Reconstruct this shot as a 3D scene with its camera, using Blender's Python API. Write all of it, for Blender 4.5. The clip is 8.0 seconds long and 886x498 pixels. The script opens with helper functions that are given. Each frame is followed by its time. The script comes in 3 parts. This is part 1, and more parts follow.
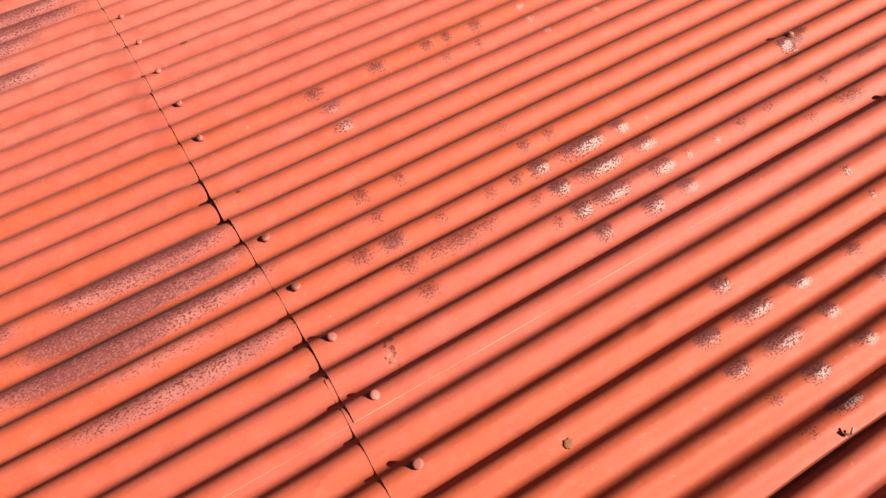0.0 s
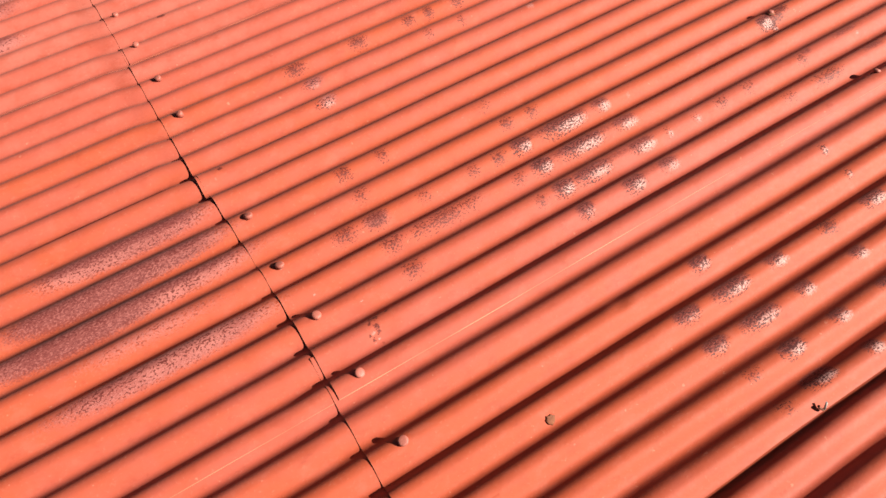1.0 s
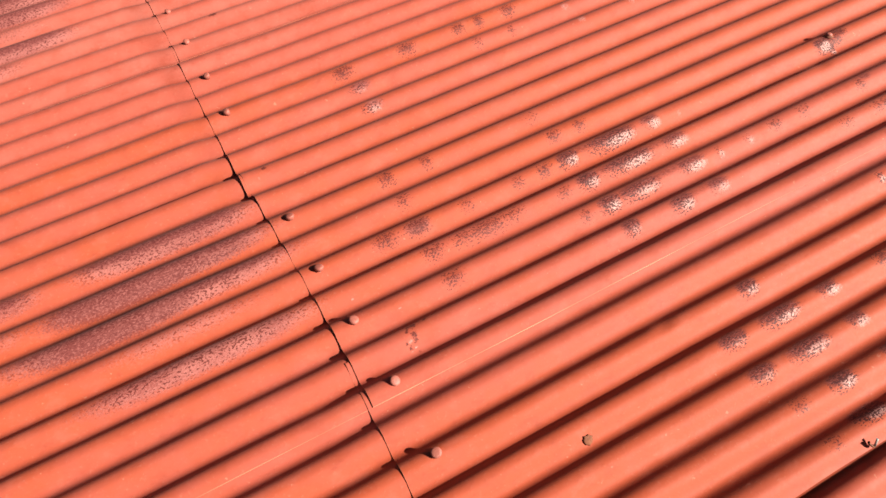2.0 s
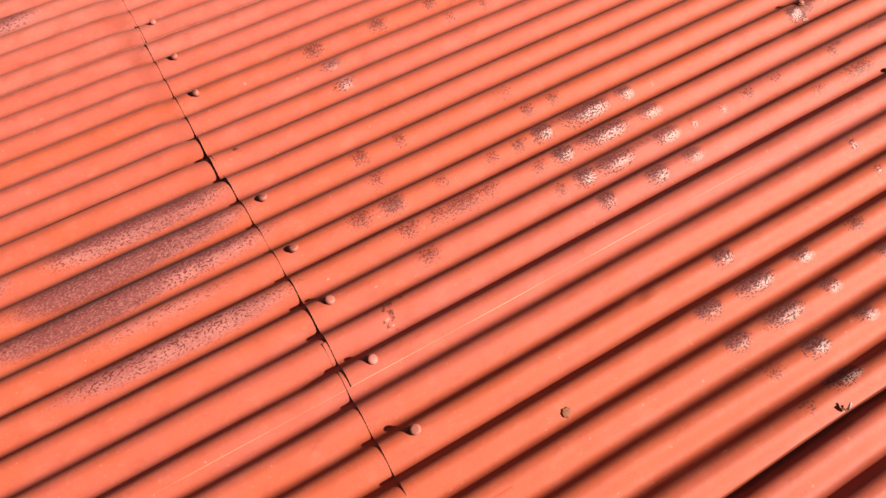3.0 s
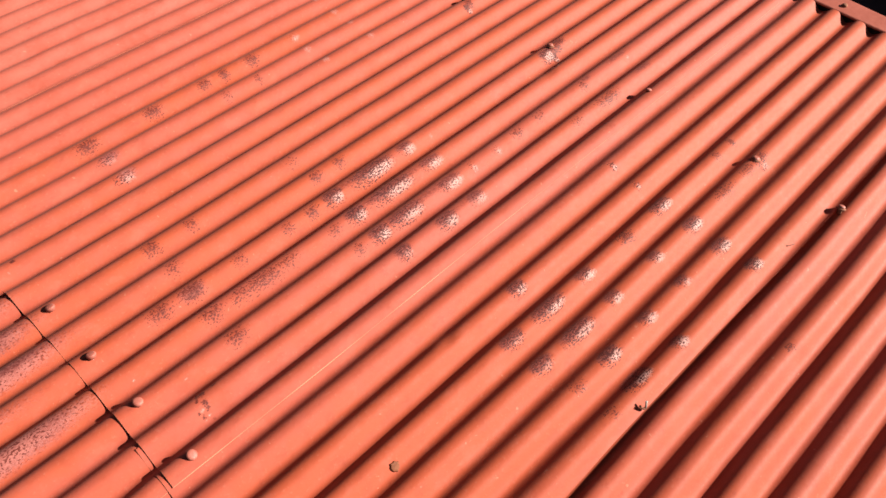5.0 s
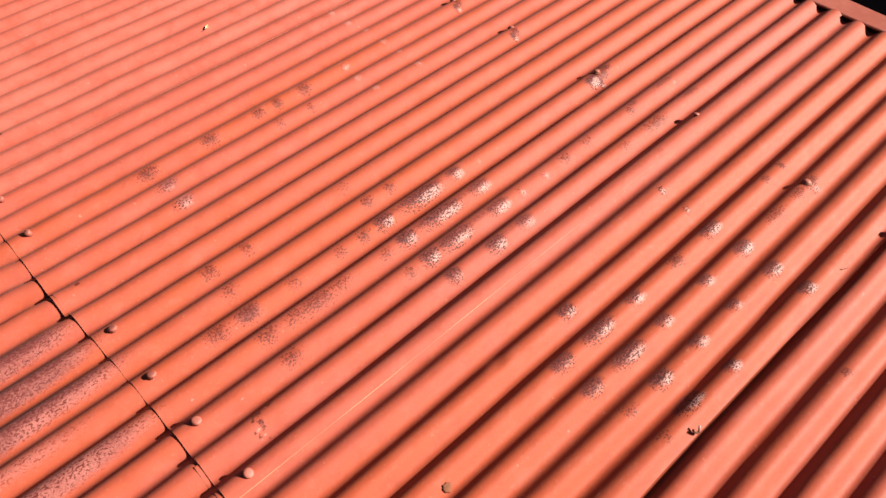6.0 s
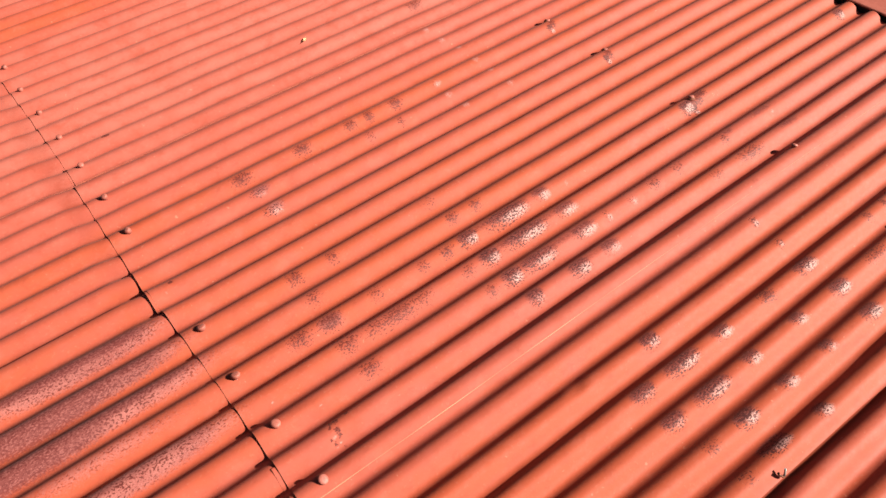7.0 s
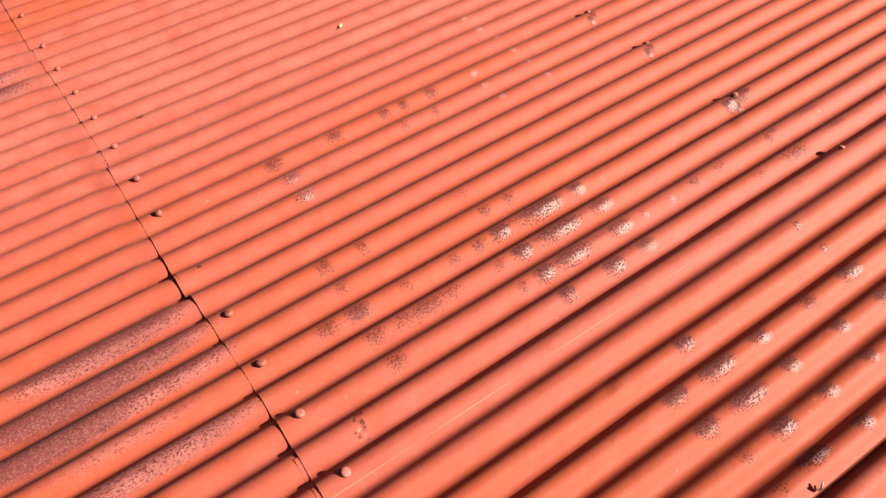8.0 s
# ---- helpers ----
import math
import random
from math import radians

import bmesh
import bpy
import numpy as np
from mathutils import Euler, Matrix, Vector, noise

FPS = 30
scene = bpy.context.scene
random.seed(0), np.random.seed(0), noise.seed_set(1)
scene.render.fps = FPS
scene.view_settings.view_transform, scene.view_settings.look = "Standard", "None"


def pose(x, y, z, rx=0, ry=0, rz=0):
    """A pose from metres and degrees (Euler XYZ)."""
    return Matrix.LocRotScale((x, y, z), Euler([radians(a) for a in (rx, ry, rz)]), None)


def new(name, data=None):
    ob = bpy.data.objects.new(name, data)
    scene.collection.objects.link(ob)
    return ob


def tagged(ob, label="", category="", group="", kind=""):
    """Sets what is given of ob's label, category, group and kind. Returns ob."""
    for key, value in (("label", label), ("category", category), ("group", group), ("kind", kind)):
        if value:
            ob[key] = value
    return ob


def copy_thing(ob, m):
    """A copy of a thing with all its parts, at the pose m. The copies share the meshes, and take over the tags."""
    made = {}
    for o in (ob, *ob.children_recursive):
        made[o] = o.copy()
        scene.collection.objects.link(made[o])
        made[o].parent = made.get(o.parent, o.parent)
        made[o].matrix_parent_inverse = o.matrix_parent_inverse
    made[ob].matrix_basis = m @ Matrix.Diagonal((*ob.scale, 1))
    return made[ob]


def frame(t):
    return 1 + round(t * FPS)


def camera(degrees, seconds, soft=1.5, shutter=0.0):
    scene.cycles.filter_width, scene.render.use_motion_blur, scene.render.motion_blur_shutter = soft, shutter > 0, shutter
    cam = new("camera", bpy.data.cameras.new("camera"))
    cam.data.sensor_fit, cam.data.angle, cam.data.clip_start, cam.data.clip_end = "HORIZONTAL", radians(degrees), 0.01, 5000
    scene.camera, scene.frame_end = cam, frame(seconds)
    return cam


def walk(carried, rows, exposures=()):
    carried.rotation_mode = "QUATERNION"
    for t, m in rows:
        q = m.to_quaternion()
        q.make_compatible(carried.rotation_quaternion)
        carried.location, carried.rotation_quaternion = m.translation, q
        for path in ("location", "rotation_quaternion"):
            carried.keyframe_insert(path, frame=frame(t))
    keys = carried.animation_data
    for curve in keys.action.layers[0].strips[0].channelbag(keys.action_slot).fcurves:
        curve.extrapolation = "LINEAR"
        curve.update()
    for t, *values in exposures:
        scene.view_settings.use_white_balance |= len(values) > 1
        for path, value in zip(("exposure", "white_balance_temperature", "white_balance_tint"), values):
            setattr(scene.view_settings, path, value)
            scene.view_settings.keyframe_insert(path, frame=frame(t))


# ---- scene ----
# The roof's own frame: x up the slope along the corrugations, y across them, z off the sheets.
SLOPE, EAVES = 4.0, 2.62
ROOF = pose(0, 0, EAVES, 0, -SLOPE, 0)
SHEETS = ROOF @ pose(0, 0.0112, 0)  # the middle of a crest
cam = camera(58.82, 8.0, soft=1.5)
# seconds, eye, right and ahead, in the roof's frame
PATH = [
    (0.0, -0.1009, -0.5205, 1.2334, 0.85038, -0.52143, -0.07048, 0.28362, 0.56707, -0.77330),
    (0.5, -0.1137, -0.4984, 1.2250, 0.86321, -0.50129, -0.05987, 0.26624, 0.55278, -0.78965),
    (1.0, -0.1077, -0.5098, 1.2480, 0.84215, -0.53711, -0.04786, 0.29182, 0.52859, -0.79714),
    (1.5, -0.1163, -0.4867, 1.2434, 0.86712, -0.49499, -0.05548, 0.26835, 0.55810, -0.78518),
    (1.7, -0.1244, -0.4865, 1.2345, 0.87367, -0.48441, -0.04531, 0.26882, 0.55825, -0.78492),
    (2.8, -0.1225, -0.4952, 1.2259, 0.87099, -0.48875, -0.05006, 0.26022, 0.54533, -0.79681),
    (3.0, -0.1124, -0.4928, 1.2227, 0.85716, -0.51320, -0.04364, 0.27463, 0.52707, -0.80422),
    (3.5, -0.1070, -0.5050, 1.2323, 0.82881, -0.55915, -0.02074, 0.31599, 0.49834, -0.80735),
    (4.0, -0.0948, -0.5232, 1.2485, 0.79896, -0.60134, -0.00743, 0.36653, 0.49671, -0.78673),
    (4.5, -0.0723, -0.5305, 1.2477, 0.73286, -0.68013, 0.01865, 0.44160, 0.45463, -0.77350),
    (4.7, -0.0621, -0.5367, 1.2516, 0.70284, -0.71106, 0.02050, 0.46456, 0.43699, -0.77021),
    (5.8, -0.0845, -0.5387, 1.2667, 0.69937, -0.71459, -0.01566, 0.46743, 0.47383, -0.74632),
    (6.0, -0.0922, -0.5353, 1.2697, 0.71995, -0.69368, -0.02214, 0.45209, 0.49293, -0.74339),
    (6.5, -0.1015, -0.5280, 1.2739, 0.75455, -0.65495, -0.04113, 0.42159, 0.53183, -0.73445),
    (7.0, -0.1065, -0.5189, 1.2749, 0.78799, -0.61353, -0.05152, 0.39184, 0.56429, -0.72666),
    (7.5, -0.1058, -0.5149, 1.2746, 0.79438, -0.60514, -0.05253, 0.39128, 0.57595, -0.71776),
    (8.0, -0.0988, -0.4956, 1.2571, 0.81695, -0.57412, -0.05458, 0.35775, 0.57874, -0.73285),
]


def eye_pose(eye, right, ahead):
    ahead = Vector(ahead).normalized()
    right = (Vector(right) - ahead * ahead.dot(Vector(right))).normalized()
    up = right.cross(ahead)
    return ROOF @ Matrix.Translation(eye) @ Matrix((right, up, -ahead)).transposed().to_4x4()


walk(cam, [(row[0], eye_pose(row[1:4], row[4:7], row[7:10])) for row in PATH])

# ---- light ----
SUN_AZ, SUN_EL = -43.0, 29.8  # degrees from the roof's x, and above its sheets
sun_way = (ROOF.to_3x3() @ Vector((math.cos(radians(SUN_AZ)) * math.cos(radians(SUN_EL)), math.sin(radians(SUN_AZ)) * math.cos(radians(SUN_EL)), math.sin(radians(SUN_EL))))).normalized()
sun = new("sun", bpy.data.lights.new("sun", "SUN"))
sun.data.energy, sun.data.angle, sun.data.color = 5.0, radians(0.53), (1.0, 0.93, 0.82)
sun.matrix_world = sun_way.to_track_quat("Z", "Y").to_matrix().to_4x4()
world = bpy.data.worlds.new("sky")
scene.world = world
world.use_nodes = True
sky = world.node_tree.nodes.new("ShaderNodeTexSky")
sky.sky_type, sky.sun_disc = "NISHITA", False
sky.sun_elevation = math.asin(sun_way.z)
sky.sun_rotation = math.atan2(sun_way.x, sun_way.y)
world.node_tree.links.new(sky.outputs[0], world.node_tree.nodes["Background"].inputs[0])
world.node_tree.nodes["Background"].inputs[1].default_value = 0.0145
scene.view_settings.exposure = 1.47


# ---- materials ----
class Nodes:
    """A node material in the making."""

    def __init__(self, name, rough=0.6, specular=0.4, metal=0.0):
        self.mat = bpy.data.materials.new(name)
        self.mat.use_nodes = True
        self.tree = self.mat.node_tree
        self.shader = self.tree.nodes["Principled BSDF"]
        self.shader.inputs["Roughness"].default_value = rough
        self.shader.inputs["Specular IOR Level"].default_value = specular
        self.shader.inputs["Metallic"].default_value = metal

    def node(self, kind, **sockets):
        made = self.tree.nodes.new(kind)
        for key, value in sockets.items():
            self.put(value, made.inputs[key.replace("_", " ")])
        return made

    def put(self, value, socket):
        if isinstance(value, bpy.types.NodeSocket):
            self.tree.links.new(value, socket)
        else:
            socket.default_value = value

    def math(self, op, a, b=0.0, clamp=False):
        made = self.tree.nodes.new("ShaderNodeMath")
        made.operation, made.use_clamp = op, clamp
        self.put(a, made.inputs[0])
        self.put(b, made.inputs[1])
        return made.outputs[0]

    def step(self, value, low, high):
        made = self.tree.nodes.new("ShaderNodeMapRange")
        made.interpolation_type = "SMOOTHSTEP"
        self.put(value, made.inputs[0])
        self.put(low, made.inputs[1])
        self.put(high, made.inputs[2])
        return made.outputs[0]

    def mix(self, fac, a, b):
        made = self.tree.nodes.new("ShaderNodeMix")
        made.data_type = "RGBA"
        self.put(fac, made.inputs[0])
        self.put(a, made.inputs[6])
        self.put(b, made.inputs[7])
        return made.outputs[2]

    def place(self, sx=1.0, sy=1.0, sz=1.0, shift=0.0):
        coord = self.tree.nodes.new("ShaderNodeTexCoord")
        made = self.tree.nodes.new("ShaderNodeMapping")
        made.inputs["Scale"].default_value = (sx, sy, sz)
        made.inputs["Location"].default_value = (shift, shift * 1.7, shift * 0.6)
        self.tree.links.new(coord.outputs["Object"], made.inputs[0])
        return made.outputs[0]

    def noise(self, scale, detail=2.0, rough=0.5, where=None):
        made = self.node("ShaderNodeTexNoise", Scale=scale, Detail=detail, Roughness=rough)
        self.tree.links.new(where or self.place(), made.inputs["Vector"])
        return made.outputs["Fac"]

    def attr(self, name):
        made = self.tree.nodes.new("ShaderNodeAttribute")
        made.attribute_name = name
        return made.outputs["Fac"]

    def bump(self, height, strength, distance=0.001):
        made = self.node("ShaderNodeBump", Height=height, Strength=strength, Distance=distance)
        self.tree.links.new(made.outputs[0], self.shader.inputs["Normal"])

    def colour(self, value):
        self.put(value, self.shader.inputs["Base Color"])
        return self.mat


def grey(v):
    return (v, v, v, 1.0)


def roof_paint():
    """Sun-bleached red oxide paint on galvanised iron, worn to zinc and rust where the sheets say so."""
    n = Nodes("red_roof_paint", 0.6, 0.19)
    info = n.tree.nodes.new("ShaderNodeObjectInfo")
    along = n.place(1.2, 9.0, 1.0)
    broad = n.noise(1.6, 3.0, 0.55, along)
    patchy = n.noise(14.0, 4.0, 0.6)
    fine = n.noise(420.0, 2.0, 0.6)
    grain = n.noise(140.0, 3.0, 0.65)
    tint = n.math("ADD", n.attr("tone"), n.math("MULTIPLY", n.math("SUBTRACT", broad, 0.5), 1.2))
    tint = n.math("ADD", tint, n.math("MULTIPLY", n.math("SUBTRACT", patchy, 0.5), 1.1))
    tint = n.math("ADD", tint, n.math("MULTIPLY", n.math("SUBTRACT", info.outputs["Random"], 0.5), 0.08))
    paint = n.mix(n.step(tint, 0.05, 0.95), PAINT_ORANGE, PAINT_PINK)
    # palest tint: faded paint, and the haze painted over the far crests
    paint = n.mix(n.step(tint, 0.85, 1.5), paint, PAINT_FADED_HAZY)
    # chalky flecks and faint scuffs in the paint
    paint = n.mix(n.math("MULTIPLY", n.step(grain, 0.56, 0.76), 0.22), paint, (0.56, 0.22, 0.15, 1))
    paint = n.mix(n.math("MULTIPLY", n.step(n.noise(55.0, 5.0, 0.7, n.place(0.6, 1.0, 1.0, 3.0)), 0.54, 0.78), 0.42), paint, (0.26, 0.040, 0.022, 1))
    pale = n.step(n.noise(75.0, 2.0, 0.5, n.place(1, 1, 1, 9.0)), 0.72, 0.78)
    paint = n.mix(n.math("MULTIPLY", pale, 0.35), paint, (0.66, 0.30, 0.20, 1))
    # weathering blotches a few centimetres across
    blotch = n.noise(26.0, 5.0, 0.62, n.place(0.7, 1.0, 1.0, 12.0))
    paint = n.mix(n.math("MULTIPLY", n.step(blotch, 0.50, 0.72), 0.48), paint, (0.36, 0.060, 0.030, 1))
    paint = n.mix(n.math("MULTIPLY", n.step(blotch, 0.48, 0.30), 0.38), paint, (0.50, 0.125, 0.080, 1))
    # speckled wear
    zinc, rust, film, edge, shade_grime = n.attr("zinc"), n.attr("rust"), n.attr("film"), n.attr("edge"), n.attr("shade_grime")
    ragged = n.math("MULTIPLY", n.math("SUBTRACT", n.noise(260.0, 3.0, 0.65), 0.5), 1.3)
    # dark purple film, with the shade of the off-sun flank painted into it
    dark_side = n.step(n.math("ADD", shade_grime, n.math("MULTIPLY", ragged, 0.45)), 0.30, 0.72)
    pitted = n.attr("pits")
    crowded = n.math("MULTIPLY", shade_grime, 0.075)
    # a chalky pale film of zinc, pitted with dark specks
    bare = n.math("MULTIPLY", n.step(n.math("ADD", zinc, n.math("MULTIPLY", ragged, 0.55)), 0.36, 1.0), 0.92)
    flecks = n.noise(310.0, 2.0, 0.55, n.place(0.7, 1.0, 1.0, 1.3))
    pits = n.step(n.math("ADD", flecks, n.math("MULTIPLY", pitted, 0.15)), 0.60, 0.635)
    pits = n.math("MULTIPLY", pits, n.step(pitted, 0.10, 0.35))
    bare_colour = n.mix(n.step(fine, 0.40, 0.62), (0.55, 0.26, 0.225, 1), (0.70, 0.42, 0.38, 1))
    stain = n.step(n.math("ADD", rust, n.math("MULTIPLY", n.math("SUBTRACT", n.noise(300.0, 2.0, 0.55, n.place(0.8, 1.0, 1.0, 5.0)), 0.5), 3.4)), 0.54, 0.70)
    stain = n.math("MULTIPLY", stain, n.step(rust, 0.06, 0.22))
    rust_colour = n.mix(n.step(fine, 0.4, 0.6), (0.10, 0.015, 0.011, 1), (0.20, 0.040, 0.028, 1))
    film_amount = n.math("MULTIPLY", n.step(n.math("ADD", film, n.math("MULTIPLY", ragged, 0.5)), 0.30, 0.80), 0.80)
    dull = n.mix(n.step(n.noise(11.0, 3.0, 0.6, n.place(0.5, 1.0, 1.0, 4.0)), 0.36, 0.60), (0.23, 0.058, 0.053, 1), (0.39, 0.135, 0.118, 1))
    dull = n.mix(n.math("MULTIPLY", n.step(fine, 0.45, 0.62), 0.5), dull, (0.50, 0.20, 0.178, 1))
    clusters = n.math("MULTIPLY", n.math("SUBTRACT", n.noise(22.0, 3.0, 0.6, n.place(0.5, 1.0, 1.0, 6.0)), 0.5), 0.22)
    scars = n.step(n.math("ADD", n.math("ADD", n.noise(290.0, 2.0, 0.5, n.place(0.7, 1.0, 1.0, 7.0)), crowded), clusters), 0.575, 0.605)
    film_colour = n.mix(scars, dull, (0.055, 0.011, 0.014, 1))
    c = n.mix(film_amount, paint, film_colour)
    c = n.mix(n.math("MULTIPLY", n.step(rust, 0.15, 0.90), 0.50), c, (0.22, 0.036, 0.020, 1))
    c = n.mix(n.math("MULTIPLY", stain, 0.95), c, rust_colour)
    purple = n.mix(n.math("MULTIPLY", n.step(n.noise(340.0, 2.0, 0.55, n.place(0.6, 1.0, 1.0, 15.0)), 0.53, 0.60), 0.7), (0.15, 0.030, 0.027, 1), (0.33, 0.105, 0.092, 1))
    c = n.mix(n.math("MULTIPLY", dark_side, 0.80), c, purple)
    c = n.mix(bare, c, bare_colour)
    c = n.mix(n.math("MULTIPLY", pits, 0.95), c, (0.085, 0.019, 0.018, 1))
    c = n.mix(n.math("MULTIPLY", edge, 0.8), c, (0.70, 0.34, 0.20, 1))
    n.put(n.math("ADD", 0.535, n.math("MULTIPLY", grain, 0.18)), n.shader.inputs["Roughness"])
    n.shader.inputs["Sheen Weight"].default_value = 0.025
    n.shader.inputs["Sheen Roughness"].default_value = 0.45
    n.shader.inputs["Sheen Tint"].default_value = (1.0, 0.88, 0.80, 1)
    n.bump(n.math("ADD", n.math("ADD", n.math("MULTIPLY", grain, 0.6), n.math("MULTIPLY", blotch, 0.5)), n.math("MULTIPLY", pits, -1.0)), 0.5, 0.0008)
    weathered = n.tree.nodes.new("ShaderNodeVectorMath")
    weathered.operation = "SCALE"
    n.put(c, weathered.inputs[0])
    weathered.inputs["Scale"].default_value = 0.70
    return n.colour(weathered.outputs[0])


def plain(name, a, b, scale, rough, specular=0.35, metal=0.0, relief=0.3):
    n = Nodes(name, rough, specular, metal)
    big = n.noise(scale * 0.15, 3.0, 0.6)
    small = n.noise(scale, 4.0, 0.65)
    n.bump(small, relief, 0.002)
    return n.colour(n.mix(n.step(n.math("ADD", n.math("MULTIPLY", big, 0.6), n.math("MULTIPLY", small, 0.4)), 0.35, 0.65), a, b))


PAINT_ORANGE, PAINT_PINK, PAINT_FADED_HAZY = (0.45, 0.081, 0.035, 1), (0.44, 0.089, 0.057, 1), (0.455, 0.120, 0.085, 1)
red_paint = roof_paint()
nail_paint = plain("nail_paint", (0.25, 0.066, 0.046, 1), (0.34, 0.108, 0.080, 1), 260.0, 0.55)
rusty_iron = plain("rusty_iron", (0.10, 0.032, 0.018, 1), (0.28, 0.10, 0.05, 1), 300.0, 0.8)
zinc_wire = plain("zinc_wire", (0.45, 0.42, 0.38, 1), (0.70, 0.66, 0.60, 1), 200.0, 0.4, 0.5, 0.7)
brown_paint = plain("brown_flashing_paint", (0.27, 0.068, 0.045, 1), (0.33, 0.092, 0.064, 1), 60.0, 0.5)
dried_brown = plain("dried_brown", (0.12, 0.035, 0.014, 1), (0.19, 0.060, 0.025, 1), 400.0, 0.8)
# near black, so the gap's shade is in the colour
gap_dark = plain("gap_dark", (0.030, 0.012, 0.010, 1), (0.055, 0.022, 0.018, 1), 40.0, 0.8)
dry_leaf = plain("dry_leaf", (0.62, 0.42, 0.20, 1), (0.78, 0.60, 0.36, 1), 150.0, 0.6)
dark_twig = plain("dark_twig", (0.06, 0.03, 0.02, 1), (0.12, 0.06, 0.04, 1), 300.0, 0.8)
wall_render = plain("cement_render", (0.32, 0.30, 0.27, 1), (0.39, 0.37, 0.33, 1), 30.0, 0.85)
dry_ground = plain("dry_ground", (0.11, 0.09, 0.063, 1), (0.17, 0.14, 0.10, 1), 3.0, 0.95)


# ---- building blocks ----
def mesh_object(name, verts, faces, material, parent=None, smooth=True):
    data = bpy.data.meshes.new(name)
    data.from_pydata(verts, [], faces)
    data.materials.append(material)
    if smooth:
        data.polygons.foreach_set("use_smooth", [True] * len(data.polygons))
    ob = new(name, data)
    ob.parent = parent
    return ob


def part(name, bm, material, parent, label=""):
    data = bpy.data.meshes.new(name)
    bm.to_mesh(data)
    bm.free()
    data.materials.append(material)
    ob = new(name, data)
    ob.parent = parent
    return tagged(ob, label)


def lathe(profile, sides=16, lean=(0.0, 0.0)):
    """A turned solid from rows of (radius, height), closed at both ends."""
    bm = bmesh.new()
    rings = []
    for r, z in profile:
        rings.append([bm.verts.new((r * math.cos(a) + lean[0] * z, r * math.sin(a) + lean[1] * z, z)) for a in (2 * math.pi * k / sides for k in range(sides))])
    for low, high in zip(rings, rings[1:]):
        for k in range(sides):
            bm.faces.new((low[k], low[(k + 1) % sides], high[(k + 1) % sides], high[k])).smooth = True
    bm.faces.new(list(reversed(rings[0])))
    bm.faces.new(rings[-1])
    return bm


def box(x0, x1, y0, y1, z0, z1, bevel=0.0):
    bm = bmesh.new()
    bmesh.ops.create_cube(bm, size=1.0, matrix=Matrix.Translation(((x0 + x1) / 2, (y0 + y1) / 2, (z0 + z1) / 2)) @ Matrix.Diagonal((x1 - x0, y1 - y0, z1 - z0, 1)))
    if bevel:
        bmesh.ops.bevel(bm, geom=bm.edges[:], offset=bevel, segments=2, affect="EDGES")
    return bm


def wire(points, radius, sides=8):
    """A bent round wire along the points."""
    bm = bmesh.new()
    rings = []
    for k, p in enumerate(points):
        p = Vector(p)
        way = (Vector(points[min(k + 1, len(points) - 1)]) - Vector(points[max(k - 1, 0)])).normalized()
        side = way.cross(Vector((0.31, 0.22, 0.92))).normalized()
        other = way.cross(side)
        rings.append([bm.verts.new(p + radius * (math.cos(a) * side + math.sin(a) * other)) for a in (2 * math.pi * j / sides for j in range(sides))])
    for low, high in zip(rings, rings[1:]):
        for k in range(sides):
            bm.faces.new((low[k], low[(k + 1) % sides], high[(k + 1) % sides], high[k])).smooth = True
    bm.faces.new(list(reversed(rings[0])))
    bm.faces.new(rings[-1])
    return bm


# ---- the corrugated sheets ----
PITCH, DEPTH, IRON = 0.0762, 0.0205, 0.0011
RIDGE = 2.131


def corrugation(y):
    return -DEPTH * (0.5 - 0.5 * np.cos(2 * np.pi * y / PITCH)) ** 1.2


WORN = []  # (kind, x, crest, half length, half width in pitches, strength)


def worn(kind, crest, x, half, strength=1.0, across=0.20, shift=0.0):
    """Wear round a crest; bare zinc carries a dark purple stain, with shade painted in on the side away from the sun.
    """
    x *= 0.983
    if kind == "zinc":
        shift -= 0.02 if crest > -1.5 or x < 1.1 else 0.08
        strength *= 0.85 if crest > 8 else 0.93 if crest > 2 else 1.0
        y = (crest + shift - 0.10) * PITCH
        WORN.append(("zinc", x + 0.20 * half, y - 0.03 * PITCH, half * 0.74, across * 0.62 * PITCH, strength))
        dark = 1.05 if x < 0.70 else 0.95 if x < 0.80 else 0.5 if x < 1.1 else 0.75
        dark *= 0.7 if crest > 8 else 1.0
        if half > 0.009:
            WORN.append(("pits", x - 0.18 * half, y + 0.04 * PITCH, half * 0.85, across * 0.84 * PITCH, min(1.1, strength * dark * 1.08)))
        # stain and painted shade, set off the crest away from the sun
        if half > 0.016 and crest < 8:
            WORN.append(("shade_grime", x - 0.18 * half, y + 0.15 * PITCH, half * 1.05, 0.15 * PITCH, 0.6 + 0.4 * dark))
        return
    if kind == "rust":
        half, across = half * 0.78, across * 0.9
    WORN.append((kind, x, (crest + shift - 0.13) * PITCH, half, across * PITCH, strength))


# zinc showing on the crests, roughly two hands apart up the slope
for crest, strength in ((6, 1.0), (5, 1.0), (4, 1.0)):
    worn("zinc", crest, 0.662, 0.022, strength)
worn("zinc", 6, 0.785, 0.055, 1.0, 0.22)
worn("zinc", 6, 0.888, 0.022)
worn("zinc", 5, 0.775, 0.055, 0.95)
worn("zinc", 5, 0.895, 0.033, 0.9)
worn("zinc", 4, 0.745, 0.045, 0.85)
worn("zinc", 4, 0.880, 0.035, 0.95)
worn("zinc", 4, 0.952, 0.012, 0.75)
worn("zinc", 4, 1.035, 0.014, 0.7)
worn("zinc", 3, 0.792, 0.024, 0.95)
worn("zinc", 3, 0.886, 0.026, 0.8)
worn("zinc", 3, 0.660, 0.018, 0.75)
